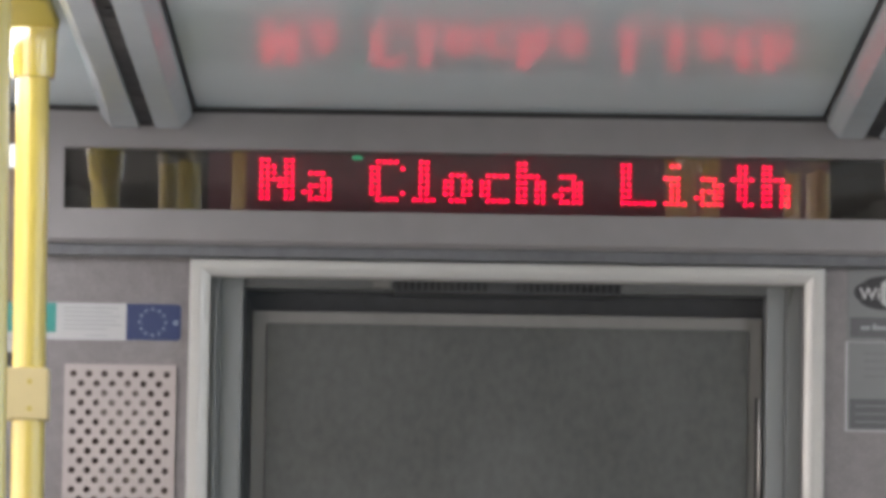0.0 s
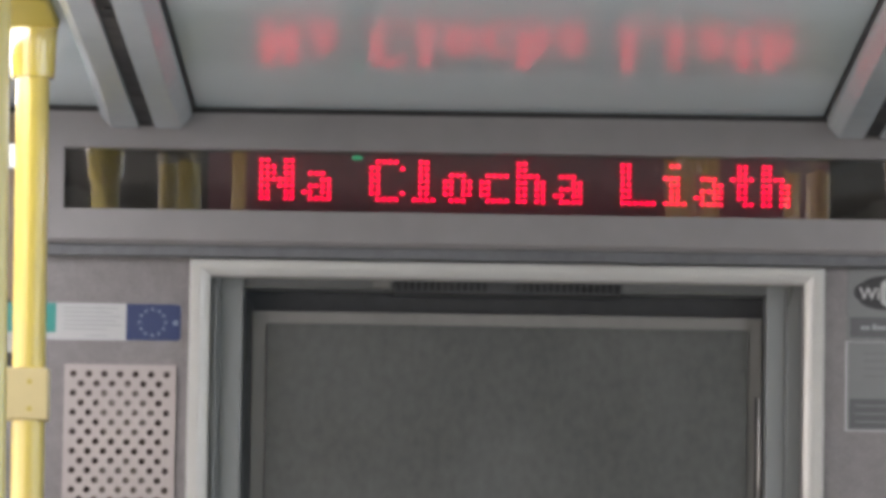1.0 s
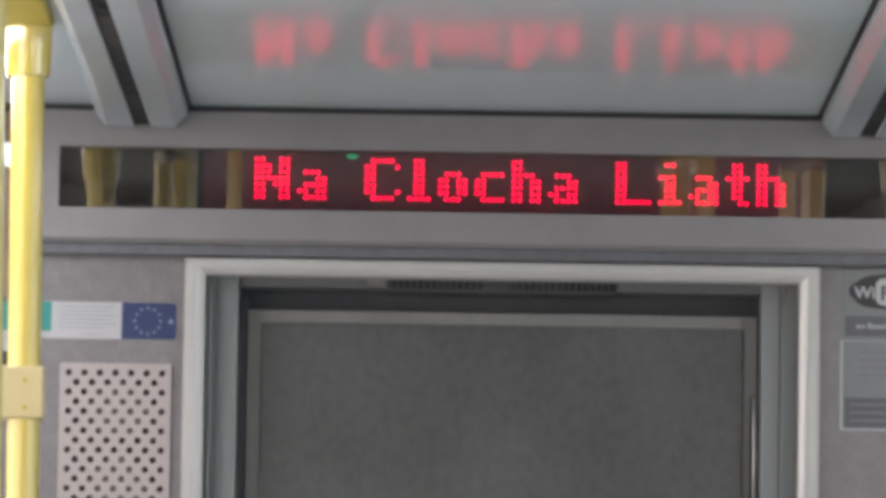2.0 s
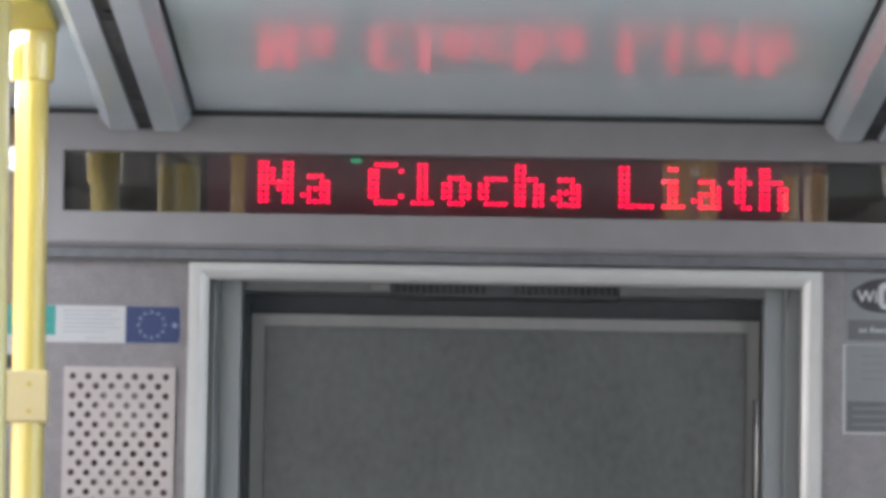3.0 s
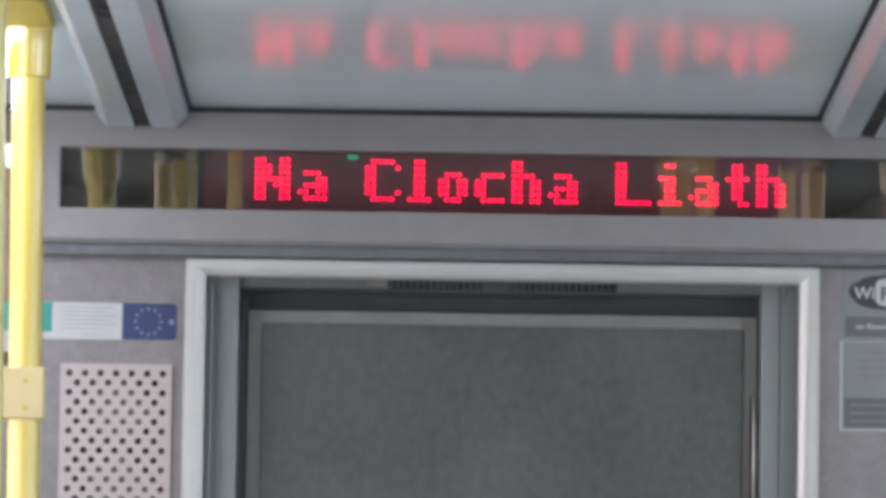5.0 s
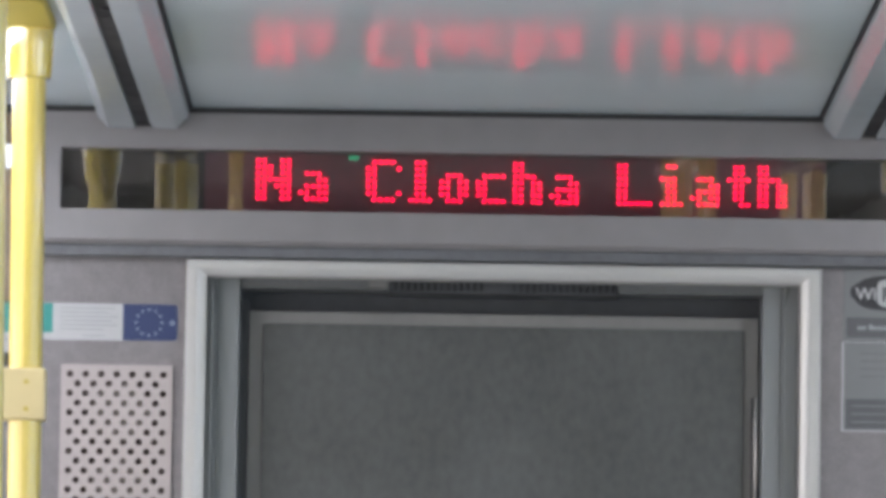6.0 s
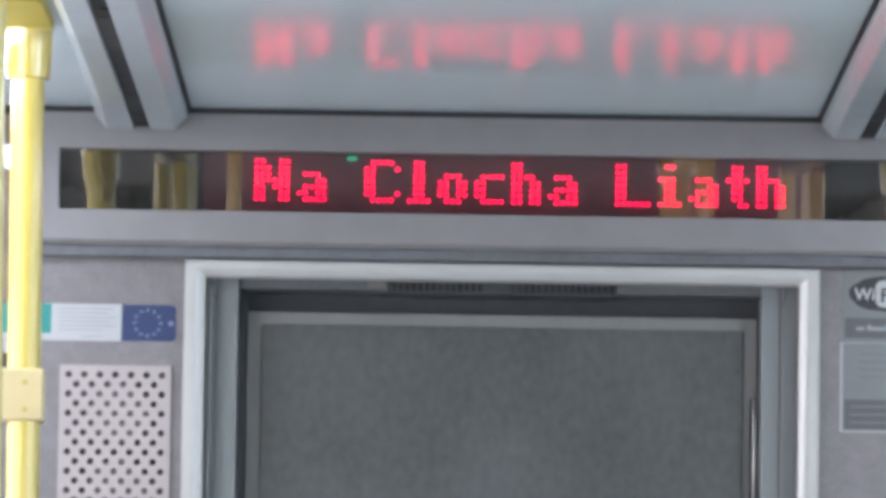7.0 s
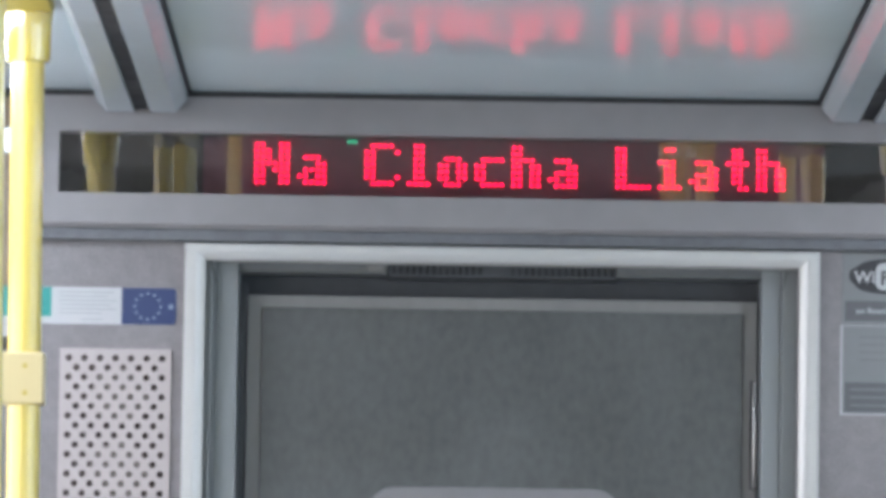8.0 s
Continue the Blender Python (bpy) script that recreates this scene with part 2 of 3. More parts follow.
pillar = thing("corner_pillar", -0.702, 0, 1.888, "narrow brown corner pillar with a pale plate painted as its glint", "pillar")
part("post", boxed(-0.742, -0.663, -0.012, -0.0005, 1.8885, 2.147, bevel=0.002), BROWN, pillar, "brown laminate post")
# added pale plate: a glossy highlight on the pillar, made as a shape
part("glint_plate", plate(bmesh.new(), rounded(-0.716, -0.6645, 2.068, 2.104, 0.008), -0.020, -0.0125, bevel=0.002), WHITE_FRAME, pillar, "pale plate in place of a glint")
settle(pillar)

# ceiling: a middle panel and two side panels, with dark joints between them
bm = bmesh.new()
box(bm, -0.4298, 0.4304, -1.272, -0.033, CEILING, CEILING + 0.02, bevel=0.003)
box(bm, -HALF, -0.5515, -1.272, -0.033, CEILING, CEILING + 0.02, bevel=0.003)
box(bm, 0.5521, HALF, -1.272, -0.033, CEILING, CEILING + 0.02, bevel=0.003)
structure("ceiling", bm, CEIL, "glossy blue-grey ceiling panels with dark joints", "ceiling")
# the vestibule's low ceiling ends in a riser up to the saloon's
bm = bmesh.new()
box(bm, -HALF, HALF, -1.300, -1.275, CEILING - 0.001, SALOON)
box(bm, -HALF, HALF, -LENGTH, -1.300, SALOON, SALOON + 0.02)
structure("ceiling_saloon", bm, MATT, "plain matt grey ceiling of the saloon", "ceiling")
structure("ceiling_backing", boxed(-HALF, HALF, -1.274, 0.05, CEILING + 0.021, 2.30), CAVITY, "dark void over the ceiling panels", "ceiling")
structure("trim", boxed(-HALF, HALF, -0.0318, -0.002, 2.1482, CEILING + 0.004, bevel=0.002), DARK_GAP,
          "black rubber seal between ceiling and end wall", "trim")


def ceiling_rail(x):
    t = thing("ceiling_rail", x, -0.6, CEILING, "silver-grey ceiling rail with a black slot", "ceiling rail", "rails along the ceiling")
    for s in (-1, 1):
        # a bevelled half of the rail on either side of the slot, its end butting on the fascia
        bm = bmesh.new()
        w0 = 0.0108
        outer = s * x > 0
        rings = []
        # the outer flank widens towards the end wall
        for y, w1, k in (((-1.268, 0.0580, 0.0), (-0.56, 0.0575, 0.0), (-0.40, 0.0585, 0.0), (-0.22, 0.0612, 0.0), (-0.039, 0.0645, 0.0),
                          (-0.0340, 0.0645, 0.001), (-0.0325, 0.0645, 0.003)) if outer else
                         ((-1.268, 0.0612, 0.0), (-0.039, 0.0612, 0.0), (-0.0340, 0.0612, 0.001), (-0.0325, 0.0612, 0.003))):
            prof = [(w0, 0.014), (w0, -0.030), (w0 + 0.001, -0.031), (w1 - 0.0165, -0.031), (w1 - 0.0145, -0.0300), (w1 - 0.0012, -0.0150),
                    (w1, -0.0115), (w1, 0.014)]
            rings.append([bm.verts.new((x + s * (a if a < w0 + 0.002 else a - k * 0.6), y, CEILING + (b if b > -0.005 else b + k))) for a, b in prof])
        n = len(prof)
        for a, b in zip(rings, rings[1:]):
            for i in range(n):
                bm.faces.new((a[i], a[(i + 1) % n], b[(i + 1) % n], b[i]))
        bm.faces.new(rings[0])
        bm.faces.new(list(reversed(rings[-1])))
        bmesh.ops.recalc_face_normals(bm, faces=list(bm.faces))
        part("rail_half", bm, RAIL, t)
    part("slot", boxed(x - 0.0100, x + 0.0100, -1.265, -0.0326, CEILING - 0.026, CEILING + 0.012), SLOT, t, "black slot liner")
    # two added strips paint the slot's reflections as a paler grey
    for y0, y1 in ((-1.06, -0.78), (-0.345, -0.205)):
        part("sheen_strip", boxed(x - 0.0088, x + 0.0088, y0, y1, CEILING - 0.0272, CEILING - 0.0262, bevel=0.0003), SLOT_SHEEN, t, "paler grey strip painted as a reflection in the slot")
    bm = bmesh.new()
    turned(bm, x + 0.003, -1.125, [(0.0050, CEILING - 0.0290), (0.0058, CEILING - 0.0282), (0.0058, CEILING - 0.0262)], 14)
    part("screw", bm, INK, t, "black screw head")
    for s in (-1 if x > 0 else 1,):
        xe = x + s * 0.0629
        part("seal", boxed(xe - 0.0016, xe + 0.0016, -1.272, -0.033, CEILING - 0.003, CEILING + 0.010), DARK_GAP, t, "thin black seal")
    return settle(t)


ceiling_rail(-0.4947)
ceiling_rail(0.4953)


def ceiling_light(x, y0, y1):
    t = thing("ceiling_light", x, (y0 + y1) / 2, CEILING, "short white ceiling light, switched on, in the vestibule", "ceiling light", "lights in the vestibule")
    part("housing", boxed(x - 0.155, x + 0.155, y0, y1, CEILING - 0.010, CEILING - 0.0005, bevel=0.003), WHITE_FRAME, t)
    part("diffuser", boxed(x - 0.140, x + 0.140, y0 + 0.02, y1 - 0.02, CEILING - 0.034, CEILING - 0.0105, bevel=0.006), TUBE, t, "glowing white diffuser")
    return settle(t)


ceiling_light(-0.84, -1.25, -0.25)
ceiling_light(0.84, -1.25, -0.40)

# ---- the door ----
door = thing("door_1", 0, 0, 0, "closed dark grey carriage end door in an off-white frame", "door", "", "structure")
# frame: flat outer face and a rounded inner lip, mitred round three sides
bm = bmesh.new()
FX0, FX1, FZ = -0.4335, 0.4350, 1.9485
prof = [(0.0, 0.0), (0.0, -0.014), (0.003, -0.017), (0.0140, -0.018), (0.0150, -0.0176), (0.0275, -0.0092), (0.0285, -0.0078), (0.0287, 0.03), (0.0285, 0.05)]
loops = []
for inset, y in prof:
    k = inset * 0.78
    loops.append([bm.verts.new(p) for p in ((FX0 + inset, y, 0.0), (FX0 + inset, y, FZ - k), (FX1 - inset, y, FZ - k), (FX1 - inset, y, 0.0))])
for a, b in zip(loops, loops[1:]):
    for i in range(3):
        bm.faces.new((a[i], a[i + 1], b[i + 1], b[i]))
bmesh.ops.recalc_face_normals(bm, faces=list(bm.faces))
part("door_frame", bm, WHITE_FRAME, door, "off-white enamelled door frame", smooth=True)

# jambs, stepped back from the frame towards the leaf
JL = ((-0.4052, -0.4012, 0.012), (-0.4012, -0.3958, 0.008), (-0.3958, -0.3922, 0.024), (-0.3918, -0.3620, 0.036))
JR = ((0.3858, 0.4062, 0.036), (0.3842, 0.3858, 0.045), (0.3585, 0.3842, 0.048))
for x0, x1, y in JL + JR:
    part("jamb", boxed(x0, x1, y, 0.16, 0.0, 1.935, bevel=0.0012), JAMB, door)
part("jamb_cap", boxed(-0.4046, -0.3622, 0.038, 0.044, 1.895, 1.930, bevel=0.001), LEAF_EDGE, door, "grey corner plate")
for pts in (((-0.3990, 1.9275), (-0.3978, 1.9275), (-0.3905, 1.8985), (-0.3917, 1.8985)), ((0.3925, 1.9265), (0.3938, 1.9265), (0.3872, 1.9000), (0.3860, 1.9000))):
    part("mitre_joint", plate(bmesh.new(), pts, 0.0065, 0.0078) if pts[0][0] < 0 else plate(bmesh.new(), pts, 0.0340, 0.0358), GAP, door, "dark mitre joint")
# header with a slotted door closer
part("header", boxed(-0.3618, -0.157, 0.050, 0.10, 1.9165, 1.937, bevel=0.0015), HEADER, door)
part("header", boxed(0.1585, 0.3583, 0.050, 0.10, 1.9165, 1.937, bevel=0.0015), HEADER, door)
closer = part("door_closer", boxed(-0.1565, 0.158, 0.056, 0.11, 1.913, 1.937, bevel=0.002), CLOSER, door, "dark slotted door closer cover")
for i in range(34):
    x = -0.150 + i * 0.0091
    if not -0.026 < x < 0.013:
        part("slat", boxed(x, x + 0.0045, 0.0545, 0.0565, 1.917, 1.932), SLOT, closer)
part("closer_bracket", boxed(-0.1840, -0.1590, 0.044, 0.0498, 1.9180, 1.9350, bevel=0.0015), LEAF_EDGE, door, "pale grey closer bracket")
# backing sheet whose dark grey gives the shade round the leaf
part("shadow_gap", boxed(-0.3618, 0.3583, 0.135, 0.15, 0.0, 1.935), GAP, door, "dark grey sheet painted as the shade in the gap round the leaf")

# strip added in the left gap: its grey sets how deep the shade looks
part("gap_shade_strip", boxed(-0.3617, -0.3510, 0.1065, 0.1345, 0.0, 1.905, bevel=0.002), GAP, door, "dark grey strip added to even out the shade in the gap")
leaf = part("leaf", boxed(-0.3505, 0.3560, 0.104, 0.134, 0.01, 1.8905, bevel=0.0015), LEAF_EDGE, door, "dark grey door leaf with a paler edge")
part("panel", plate(bmesh.new(), rounded(-0.3305, 0.3365, 0.03, 1.8730, 0.004), 0.1005, 0.1035, bevel=0.0012), LEAF, leaf, "dark grey mottled door sheet")
window = part("window_frame", plate(bmesh.new(), rounded(-0.178, 0.168, 0.95, 1.6265, 0.035), 0.0965, 0.1003, bevel=0.0015), FROST, leaf,
              "pale grey round-cornered window surround")
part("pane", plate(bmesh.new(), rounded(-0.158, 0.148, 0.97, 1.604, 0.026), 0.0945, 0.0963), GLASS, leaf, "door window pane")


def hinge(z0, z1):
    plate_ob = part("hinge", boxed(0.3462, 0.3575, 0.0965, 0.1035, z0, z1, bevel=0.001), DARK_GAP, leaf, "dark hinge leaf")
    bm = bmesh.new()
    turned(bm, 0.3528, 0.0925, [(0.0028, z0 + 0.001), (0.0034, z0 + 0.002), (0.0034, z1 - 0.002), (0.0028, z1 - 0.001)], 14)
    part("knuckle", bm, STEEL, plate_ob, "bright worn hinge knuckle", smooth=True)


hinge(1.630, 1.7795)
hinge(0.30, 0.45)

# ---- the information display ----
DX0, DX1, DZ0, DZ1 = -0.6075, 0.6090, 2.0142, 2.0983
display = thing("led_display", 0, 0, 1.967, "grey fascia with a smoked red dot-matrix passenger display", "led display")
bm = bmesh.new()
FRONT, FB, FT, FW, FE = -0.030, 1.9670, 2.148, 0.660, 0.74
prof = ((FRONT, DZ1, FT, -FW, FE), (FRONT, FB + 0.006, DZ0, -FW, FE), (FRONT, DZ0, DZ1, -FW, DX0), (FRONT, DZ0, DZ1, DX1, FE))
for y, z0, z1, x0, x1 in prof:
    box(bm, x0, x1, y, -0.002, z0, z1)
bmesh.ops.remove_doubles(bm, verts=list(bm.verts), dist=0.0001)
# a chamfered lower lip
lip = [(-0.030, FB + 0.006), (-0.024, FB), (-0.002, FB), (-0.002, FB + 0.006)]
ends = [[bm.verts.new((x, y, z)) for y, z in lip] for x in (-FW, FE)]
for i in range(4):
    bm.faces.new((ends[0][i], ends[0][(i + 1) % 4], ends[1][(i + 1) % 4], ends[1][i]))
part("fascia", bm, FASCIA, display, "smooth grey painted fascia")
part("case", boxed(DX0 + 0.0005, DX1 - 0.0005, -0.0045, -0.0021, DZ0 + 0.0005, DZ1 - 0.0005), CASE, display, "black back of the display case")
part("led_board", boxed(-0.4110, 0.4400, -0.0072, -0.0046, DZ0 + 0.002, DZ1 - 0.002), BOARD, display, "brown-black dot-matrix board")
# the cover leans out at its top by 2.45 degrees
bm = bmesh.new()
COVER_LEAN = math.tan(radians(2.45))
hgt = DZ1 - DZ0 - 0.001
STEPS = 260
vs = []
for k in range(STEPS + 1):
    x = DX0 + 0.0005 + (DX1 - DX0 - 0.001) * k / STEPS
    # the sheet is drawn slightly uneven along its length
    turn = 0.0014 * k / STEPS + 3e-6 * math.sin(2 * math.pi * x / 0.019 + 1) + 6e-6 * math.sin(2 * math.pi * x / 0.053)
    vs.append([bm.verts.new((x, y - turn, z)) for y, z in ((-0.0160, DZ0 + 0.0005), (-0.0160 - hgt * COVER_LEAN, DZ1 - 0.0005),
                                                      (-0.0135 - hgt * COVER_LEAN, DZ1 - 0.0005), (-0.0135, DZ0 + 0.0005))])
for p, q in zip(vs, vs[1:]):
    for i in range(4):
        bm.faces.new((p[i], p[(i + 1) % 4], q[(i + 1) % 4], q[i]))
bm.faces.new(vs[0])
bm.faces.new(list(reversed(vs[-1])))
bmesh.ops.recalc_face_normals(bm, faces=list(bm.faces))
part("cover", bm, COVER, display, "smoked glossy acrylic cover", smooth=True)

GLYPHS = {
    "N": "##..## ###.## ###.## ###### ##.### ##..## ##..##",
    "a": "..... ..... .###. ...## .#### ##.## .####",
    "C": ".####. ##...# ##.... ##.... ##.... ##...# .####.",
    "l": ".##. .##. .##. .##. .##. .##. ####",
    "o": "..... ..... .###. ##.## ##.## ##.## .###.",
    "c": "..... ..... .#### ##... ##... ##... .####",
    "h": "##... ##... ####. ##.## ##.## ##.## ##.##",
    "L": "##.... ##.... ##.... ##.... ##.... ##.... ######",
    "i": ".##. .... ###. .##. .##. .##. ####",
    "t": ".##. .##. #### .##. .##. .##. ..##",
    " ": ".... .... .... .... .... .... ....",
}
TEXT, PITCH_Z = "Na Clocha Liath", 0.0086
wide = sum(len(GLYPHS[c].split()[0]) + 1 for c in TEXT) - 1
PITCH_X = 0.7215 / (wide - 1)
dot = bmesh.new()
n = 10
# the wide outer rings carry the painted bloom, the inner ones the lit dot
rings = [[dot.verts.new((r * math.cos(2 * math.pi * i / n), y, r * math.sin(2 * math.pi * i / n))) for i in range(n)]
         for r, y in ((0.0042, 0.0), (0.0041, -0.0006), (0.0025, -0.0007), (0.0022, -0.0016), (0.0012, -0.0021))]
for k, (a, b) in enumerate(zip(rings, rings[1:])):
    for i in range(n):
        dot.faces.new((a[i], a[(i + 1) % n], b[(i + 1) % n], b[i])).material_index = 1 if k < 2 else 0
dot.faces.new(rings[-1])
dot_mesh = meshed("led", dot, RED)
dot_mesh.materials.append(RED_HALO)
column = 0
for c in TEXT:
    rows = GLYPHS[c].split()
    for r, row in enumerate(rows):
        for k, mark in enumerate(row):
            if mark == "#":
                ob = new("led", dot_mesh)
                ob.location = (-0.338 + (column + k) * PITCH_X, -0.0072, 2.0865 - r * PITCH_Z)
                ob.parent = display
    column += len(rows[0]) + 1
part("status_led", plate(bmesh.new(), rounded(-0.2145, -0.2005, 2.0890, 2.0945, 0.0025), -0.0095, -0.0073), GREEN, display, "small green status light")
settle(display)


# ---- stickers ----
def bars(parent, x0, x1, z, lines, step, height, y, mat, lengths):
    for i in range(lines):
        part("text_bar", boxed(x0, x0 + (x1 - x0) * lengths[i % len(lengths)], y, y + 0.0003, z - i * step - height, z - i * step), mat, parent)


funding = thing("information_sticker", -0.56, 0, 1.836, "teal, white and blue vinyl sticker with a ring of stars", "sticker")
part("backing", plate(bmesh.new(), rounded(-0.735, -0.4445, 1.8362, 1.8868, 0.006, (0, 1, 1, 0)), -0.0012, -0.0002), PAPER, funding, "white vinyl backing")
part("green_field", boxed(-0.733, -0.6155, -0.0018, -0.0013, 1.8460, 1.8862), TEAL, funding, "teal field")
part("blue_field", plate(bmesh.new(), rounded(-0.5195, -0.4447, 1.8364, 1.8866, 0.006, (0, 1, 1, 0)), -0.0018, -0.0013), BLUE, funding, "blue field")
star = bmesh.new()
plate(star, [((0.0030 if i % 2 == 0 else 0.0014) * math.sin(math.pi * i / 5), (0.0030 if i % 2 == 0 else 0.0014) * math.cos(math.pi * i / 5)) for i in range(10)], 0, 0.0004)
star_mesh = meshed("star", star, STAR)
for i in range(12):
    a = 2 * math.pi * i / 12
    ob = new("star", star_mesh)
    ob.location = (-0.4838 + 0.0178 * math.sin(a), -0.0023, 1.8615 + 0.0178 * math.cos(a))
    ob.parent = funding
part("white_dot", plate(bmesh.new(), disc(-0.4520, 1.8612, 0.0036, 14), -0.0023, -0.0019), STAR, funding, "white dot")
bars(funding, -0.605, -0.527, 1.8810, 6, 0.0058, 0.0018, -0.0016, PRINT, (0.95, 0.85, 1.0, 0.9, 1.0, 0.75))
bars(funding, -0.575, -0.545, 1.8430, 1, 0.005, 0.0016, -0.0016, PRINT, (1.0,))
settle(funding)
small_label = thing("wall_label", -0.69, 0, 1.80, "small white label over a dark plastic catch", "label")
part("face", boxed(-0.735, -0.6660, -0.0014, -0.0002, 1.8180, 1.8352), PAPER, small_label, "white label face")
part("catch", boxed(-0.735, -0.6665, -0.010, -0.0002, 1.8005, 1.8165, bevel=0.002), INK, small_label, "dark plastic catch")
settle(small_label)

notice = thing("wifi_notice", 0.54, 0, 1.727, "grey on-board wifi notice with a black cloud mark", "notice")
part("border", boxed(0.4664, 0.6180, -0.0010, -0.0001, 1.8503, 1.9510), FAINT, notice, "thin grey border")
part("border", boxed(0.4645, 0.6180, -0.0010, -0.0001, 1.7270, 1.8500), PAPER, notice, "thin white border")
part("upper_field", boxed(0.4680, 0.6158, -0.0015, -0.0010, 1.8515, 1.9498), NOTICE, notice)
part("lower_field", boxed(0.4672, 0.6158, -0.0015, -0.0010, 1.7288, 1.8490), NOTICE, notice)
cloud = bmesh.new()
pts = []
for i in range(72):
    a = 2 * math.pi * i / 72
    rr = 1 + 0.055 * abs(math.sin(3.5 * a + 0.3))
    pts.append((0.5405 + 0.0620 * rr * math.cos(a), 1.9170 + 0.0245 * rr * math.copysign(abs(math.sin(a)) ** 0.8, math.sin(a))))
plate(cloud, pts, -0.0020, -0.0015)
part("cloud", cloud, INK, notice, "black cloud shape")


def lettering(text, x, y, z, size, mat, parent):
    cu = bpy.data.curves.new("lettering", "FONT")
    cu.body, cu.size, cu.extrude, cu.offset = text, size, 0.0002, size * 0.02
    tmp = new("lettering_source", cu)
    bpy.context.view_layer.update()
    me = bpy.data.meshes.new_from_object(tmp.evaluated_get(bpy.context.evaluated_depsgraph_get()))
    bpy.data.objects.remove(tmp)
    me.materials.clear()
    me.materials.append(mat)
    me.transform(pose(x, y, z, 90, 0, 0))
    ob = new("lettering", me)
    ob.parent = parent
    return ob


lettering("Wi", 0.4830, -0.0023, 1.9085, 0.0225, PAPER, notice)
part("white_patch", plate(bmesh.new(), rounded(0.5120, 0.5890, 1.8985, 1.9355, 0.010), -0.0024, -0.0020), PAPER, notice, "white rounded patch")
lettering("Fi", 0.5180, -0.0027, 1.9060, 0.0270, INK, notice)
part("dark_band", boxed(0.4700, 0.6130, -0.0020, -0.0015, 1.8555, 1.8835), NOTICE_DARK, notice, "dark caption band")
for x0, x1, h in ((0.4855, 0.4905, 0.0048), (0.4915, 0.4970, 0.0048), (0.5010, 0.5062, 0.0075), (0.5072, 0.5125, 0.0048), (0.5133, 0.5190, 0.0048),
                  (0.5200, 0.5250, 0.0048), (0.5262, 0.5310, 0.0075), (0.5370, 0.5440, 0.0048), (0.5452, 0.5530, 0.0075)):
    part("text_bar", boxed(x0, x1, -0.0023, -0.0020, 1.8665, 1.8665 + h), PRINT, notice)
bars(notice, 0.4900, 0.6050, 1.8350, 4, 0.0105, 0.0022, -0.0018, FAINT, (0.7, 0.9, 0.8, 0.6))
part("dark_band", boxed(0.4700, 0.6130, -0.0020, -0.0015, 1.7305, 1.7715), NOTICE_DARK, notice, "dark caption band")
bars(notice, 0.4780, 0.6050, 1.7630, 3, 0.011, 0.0020, -0.0023, NOTICE, (0.9, 0.8, 0.95))
settle(notice)

# ---- loudspeaker grille ----
grille = thing("speaker_grille", -0.526, 0, 1.30, "beige perforated metal loudspeaker grille on the end wall", "speaker grille")
GX0, GX1, GZ1, GZ0 = -0.6022, -0.4500, 1.8025, 1.30
PX, PZ, HOLE = 0.02125, 0.01322, 0.0048
COLS, ROWS, N = 7, 36, 12
first_x, first_z = -0.5900, 1.7895
bm = bmesh.new()
Y0, Y1 = -0.006, -0.0045


def quad(x0, x1, z0, z1):
    bm.faces.new([bm.verts.new((x, Y0, z)) for x, z in ((x0, z0), (x1, z0), (x1, z1), (x0, z1))])


def holed_cell(cx, cz):
    """A front face round one hole, with the hole's wall."""
    rim, back, edge = [], [], []
    for i in range(N):
        a = 2 * math.pi * (i + 0.5) / N
        c, s = math.cos(a), math.sin(a)
        rim.append(bm.verts.new((cx + HOLE * c, Y0, cz + HOLE * s)))
        back.append(bm.verts.new((cx + HOLE * c, Y1, cz + HOLE * s)))
        k = min(PX / 2 / max(abs(c), 1e-6), PZ / 2 / max(abs(s), 1e-6))
        edge.append((k * c, k * s))
    corner_angle = math.atan2(PZ, PX)
    outer = [bm.verts.new((cx + u, Y0, cz + w)) for u, w in edge]
    corners = [bm.verts.new((cx + sx * PX / 2, Y0, cz + sz * PZ / 2)) for sx, sz in ((1, 1), (-1, 1), (-1, -1), (1, -1))]
    angles = [corner_angle, math.pi - corner_angle, math.pi + corner_angle, 2 * math.pi - corner_angle]
    for i in range(N):
        j = (i + 1) % N
        a0, a1 = 2 * math.pi * (i + 0.5) / N, 2 * math.pi * (i + 1.5) / N
        between = [corners[k] for k in range(4) if a0 < angles[k] < a1 or a0 < angles[k] + 2 * math.pi < a1]
        bm.faces.new([rim[j], rim[i], outer[i], *between, outer[j]])
        bm.faces.new((rim[i], rim[j], back[j], back[i]))


low = first_z - (ROWS - 0.5) * PZ
for r in range(ROWS):
    cz = first_z - r * PZ
    odd = r % 2
    for c in range(COLS - odd):
        holed_cell(first_x + (c + odd / 2) * PX, cz)
    left, right = first_x - PX / 2 + odd * PX / 2, first_x + (COLS - 0.5) * PX - odd * PX / 2
    quad(GX0, left, cz - PZ / 2, cz + PZ / 2)
    quad(right, GX1, cz - PZ / 2, cz + PZ / 2)
quad(GX0, GX1, first_z + PZ / 2, GZ1)
quad(GX0, GX1, GZ0, low)
for x0, x1, z0, z1 in ((GX0, GX0, GZ0, GZ1), (GX1, GX1, GZ0, GZ1)):
    bm.faces.new([bm.verts.new((x0, y, z)) for y, z in ((Y0, z0), (Y0, z1), (0.0, z1), (0.0, z0))])
for z in (GZ0, GZ1):
    bm.faces.new([bm.verts.new((x, y, z)) for x, y in ((GX0, Y0), (GX1, Y0), (GX1, 0.0), (GX0, 0.0))])
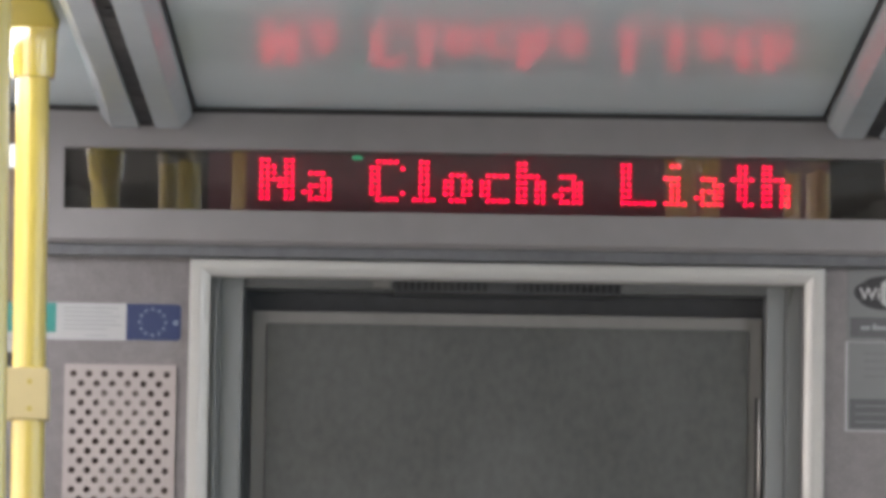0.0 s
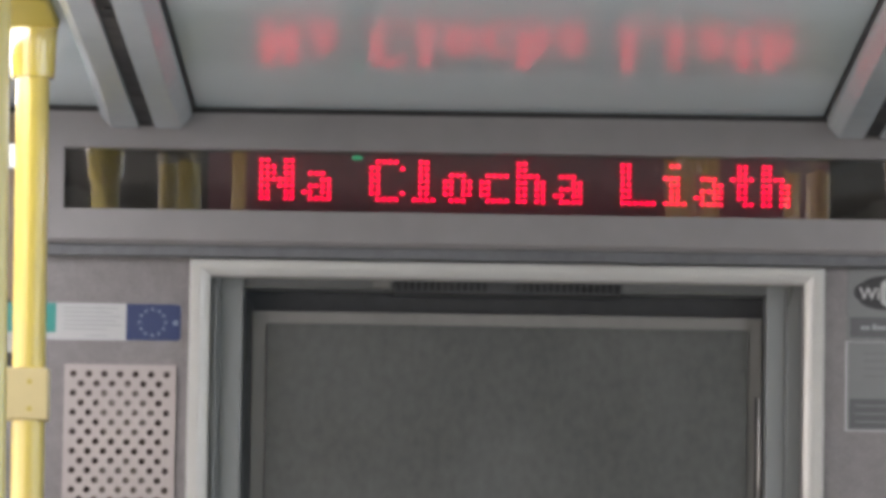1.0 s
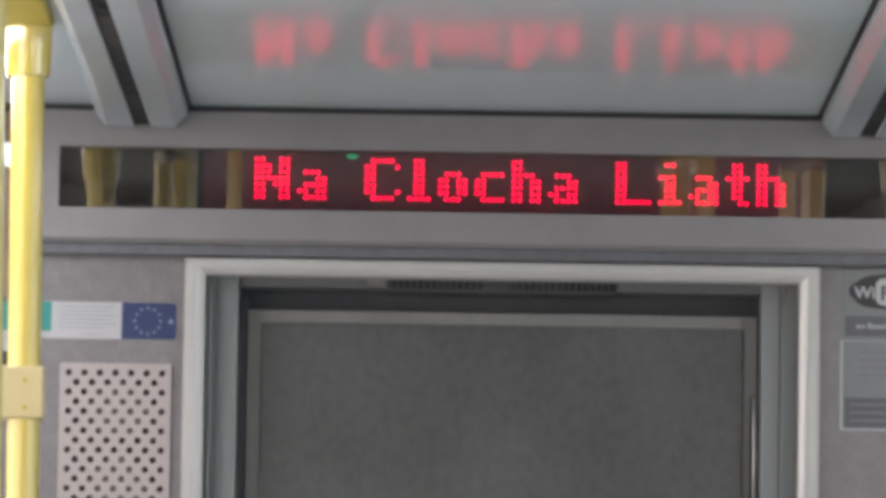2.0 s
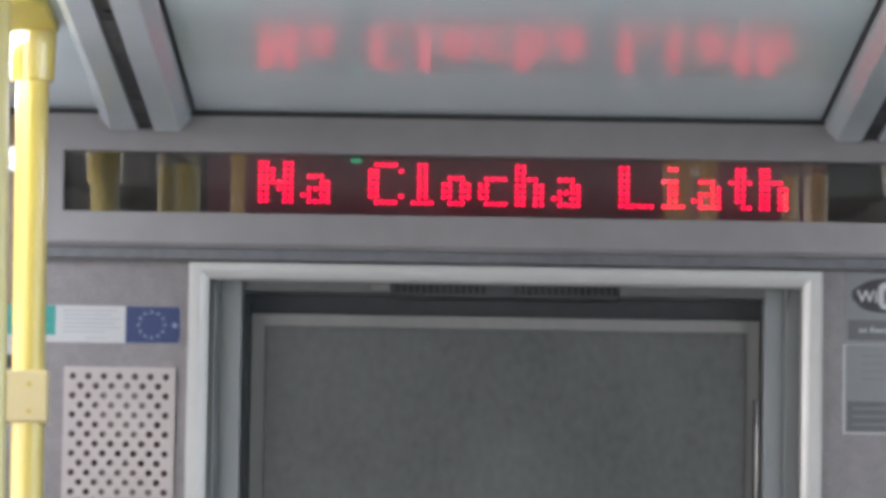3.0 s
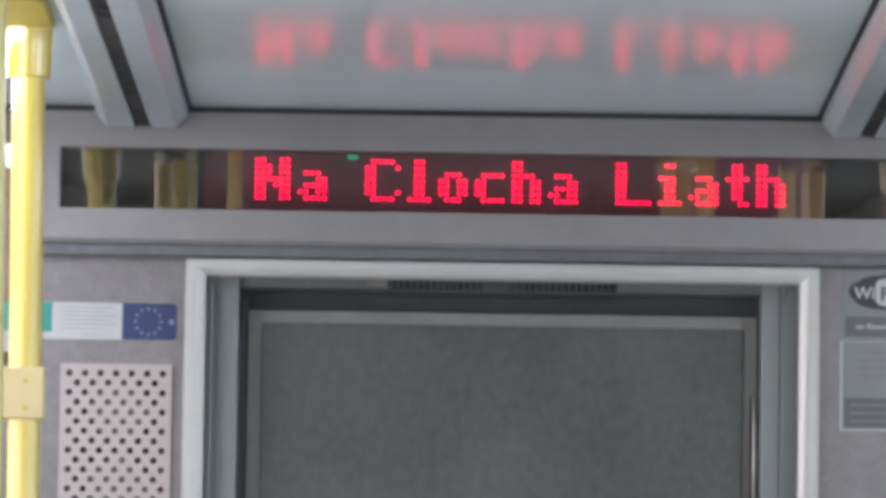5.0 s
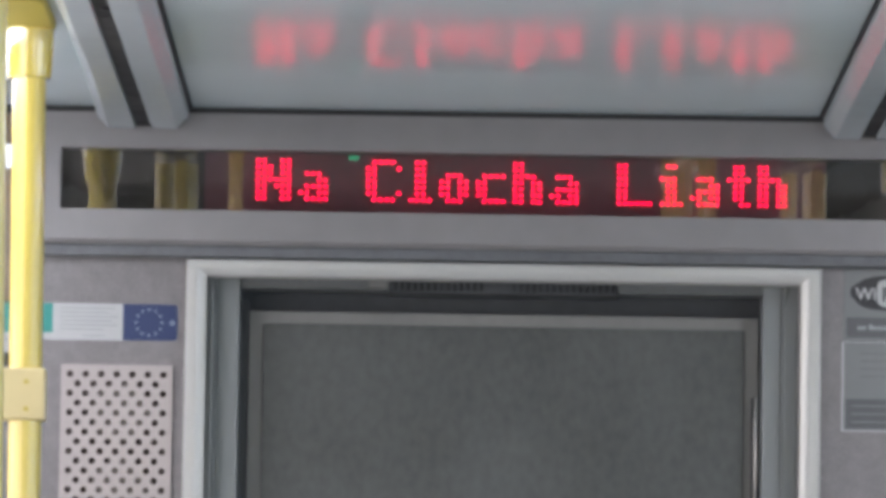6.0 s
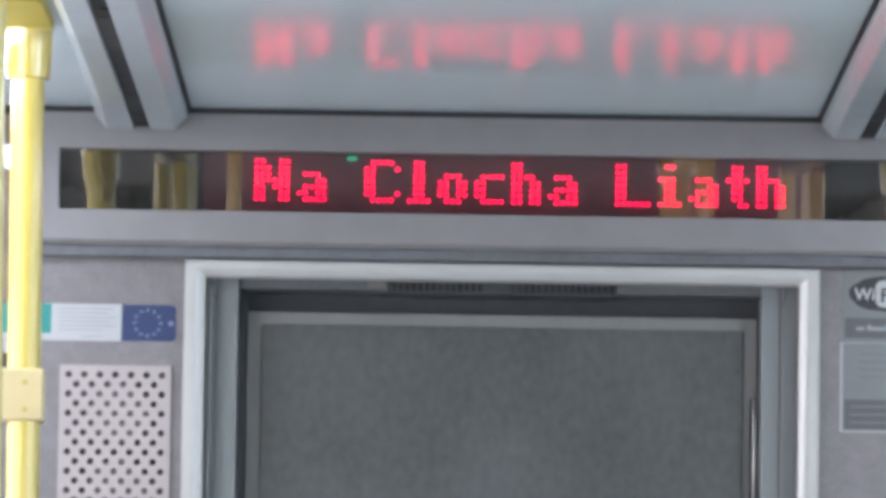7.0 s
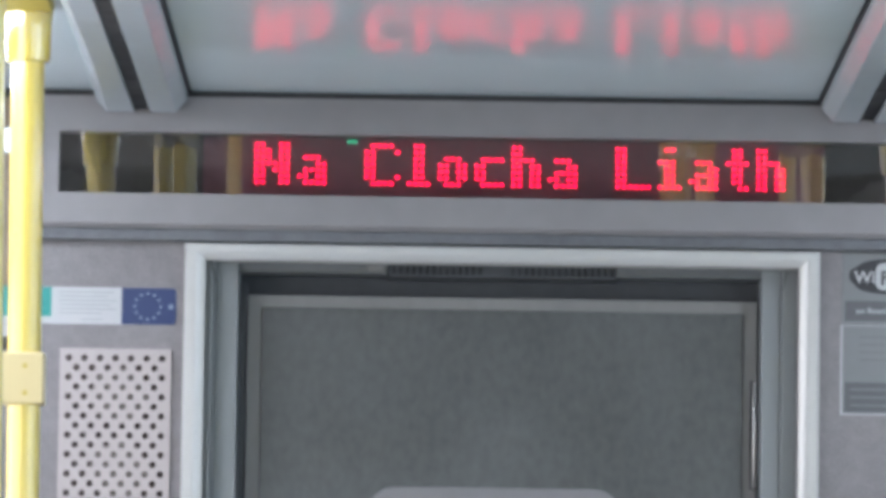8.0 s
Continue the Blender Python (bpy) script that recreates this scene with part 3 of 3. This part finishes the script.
bmesh.ops.remove_doubles(bm, verts=list(bm.verts), dist=0.00002)
part("plate", bm, GRILLE, grille, "beige perforated plate")
part("lining", boxed(GX0 + 0.001, GX1 - 0.001, -0.0020, -0.0003, GZ0 + 0.001, GZ1 - 0.001), CAVITY, grille, "black cloth behind the holes")
for cz in (1.738, 1.635, 1.53):
    part("speaker_cone", plate(bmesh.new(), disc(-0.520, cz, 0.040, 28), -0.0030, -0.0021), CONE, grille, "grey loudspeaker cone")
settle(grille)


# ---- grab poles ----
def plate_down(x0, x1, y0, y1, z0, z1, r):
    """A round-ended plate that lies under the ceiling."""
    bm = bmesh.new()
    plate(bm, rounded(x0, x1, y0, y1, r), z0, z1, bevel=0.0025)
    for v in bm.verts:
        v.co = (v.co.x, v.co.z, v.co.y)
    bmesh.ops.recalc_face_normals(bm, faces=list(bm.faces))
    return bm


def grab_pole(x, y, sleeve_z=2.0810, top=CEILING, label="glossy yellow floor-to-ceiling grab pole with a sleeve"):
    t = thing("grab_pole", x, y, 0.0, label, "grab pole", "yellow poles along the aisle")
    bm = bmesh.new()
    turned(bm, x, y, [(0.0205, 0.0), (0.0205, sleeve_z + 0.02)])
    part("tube", bm, YELLOW, t, smooth=True)
    bm = bmesh.new()
    turned(bm, x, y, [(0.0210, sleeve_z), (0.0262, sleeve_z + 0.0005), (0.0271, sleeve_z + 0.003), (0.0304, min(sleeve_z + 0.0585, top - 0.012)),
                      (0.0307, min(sleeve_z + 0.063, top - 0.008)), (0.0307, top - 0.005), (0.0299, top - 0.001)])
    part("sleeve", bm, SLEEVE, t, "glossy yellow plastic sleeve", smooth=True)
    return t


POLE_X, POLE_Y = -0.5962, -0.84
near = grab_pole(POLE_X, POLE_Y)
part("ceiling_bracket", plate_down(POLE_X - 0.0312, POLE_X + 0.0312, POLE_Y - 0.25, POLE_Y + 0.030, CEILING - 0.0125, CEILING - 0.0008, 0.028), SHADED_YELLOW, near,
     "yellow ceiling bracket")
bm = bmesh.new()
plate(bm, rounded(-0.6243, -0.5705, 1.6562, 1.7203, 0.003), POLE_Y - 0.0240, POLE_Y + 0.012, bevel=0.0025)
clamp = part("clamp", bm, CREAM, near, "pale yellow plastic clamp")
for z in (1.7028, 1.6694):
    bm = bmesh.new()
    plate(bm, disc(-0.5932, z, 0.0032, 12), POLE_Y - 0.0260, POLE_Y - 0.0236)
    part("screw", bm, SCREW, clamp)
settle(near)
# the tube stands half a degree out of plumb
near.rotation_euler, near.location.x = (0, -0.0084, 0), POLE_X + 0.0084 * 1.82
second = settle(grab_pole(-0.5572, -2.07, SALOON - 0.074, SALOON))
second.rotation_euler, second.location.x = (0, -0.0125, 0), -0.5572 + 0.0125 * 1.72
settle(grab_pole(0.600, POLE_Y))
# the rows of poles on both sides of the aisle, farther down the carriage
for x, y in ((0.552, -2.20), (0.552, -3.10), (-0.557, -2.66), (0.558, -6.60), (0.562, -7.60), (0.553, -8.60), (0.545, -9.50),
             (-0.557, -5.30)):
    settle(grab_pole(x, y, SALOON - 0.074, SALOON))
settle(door)
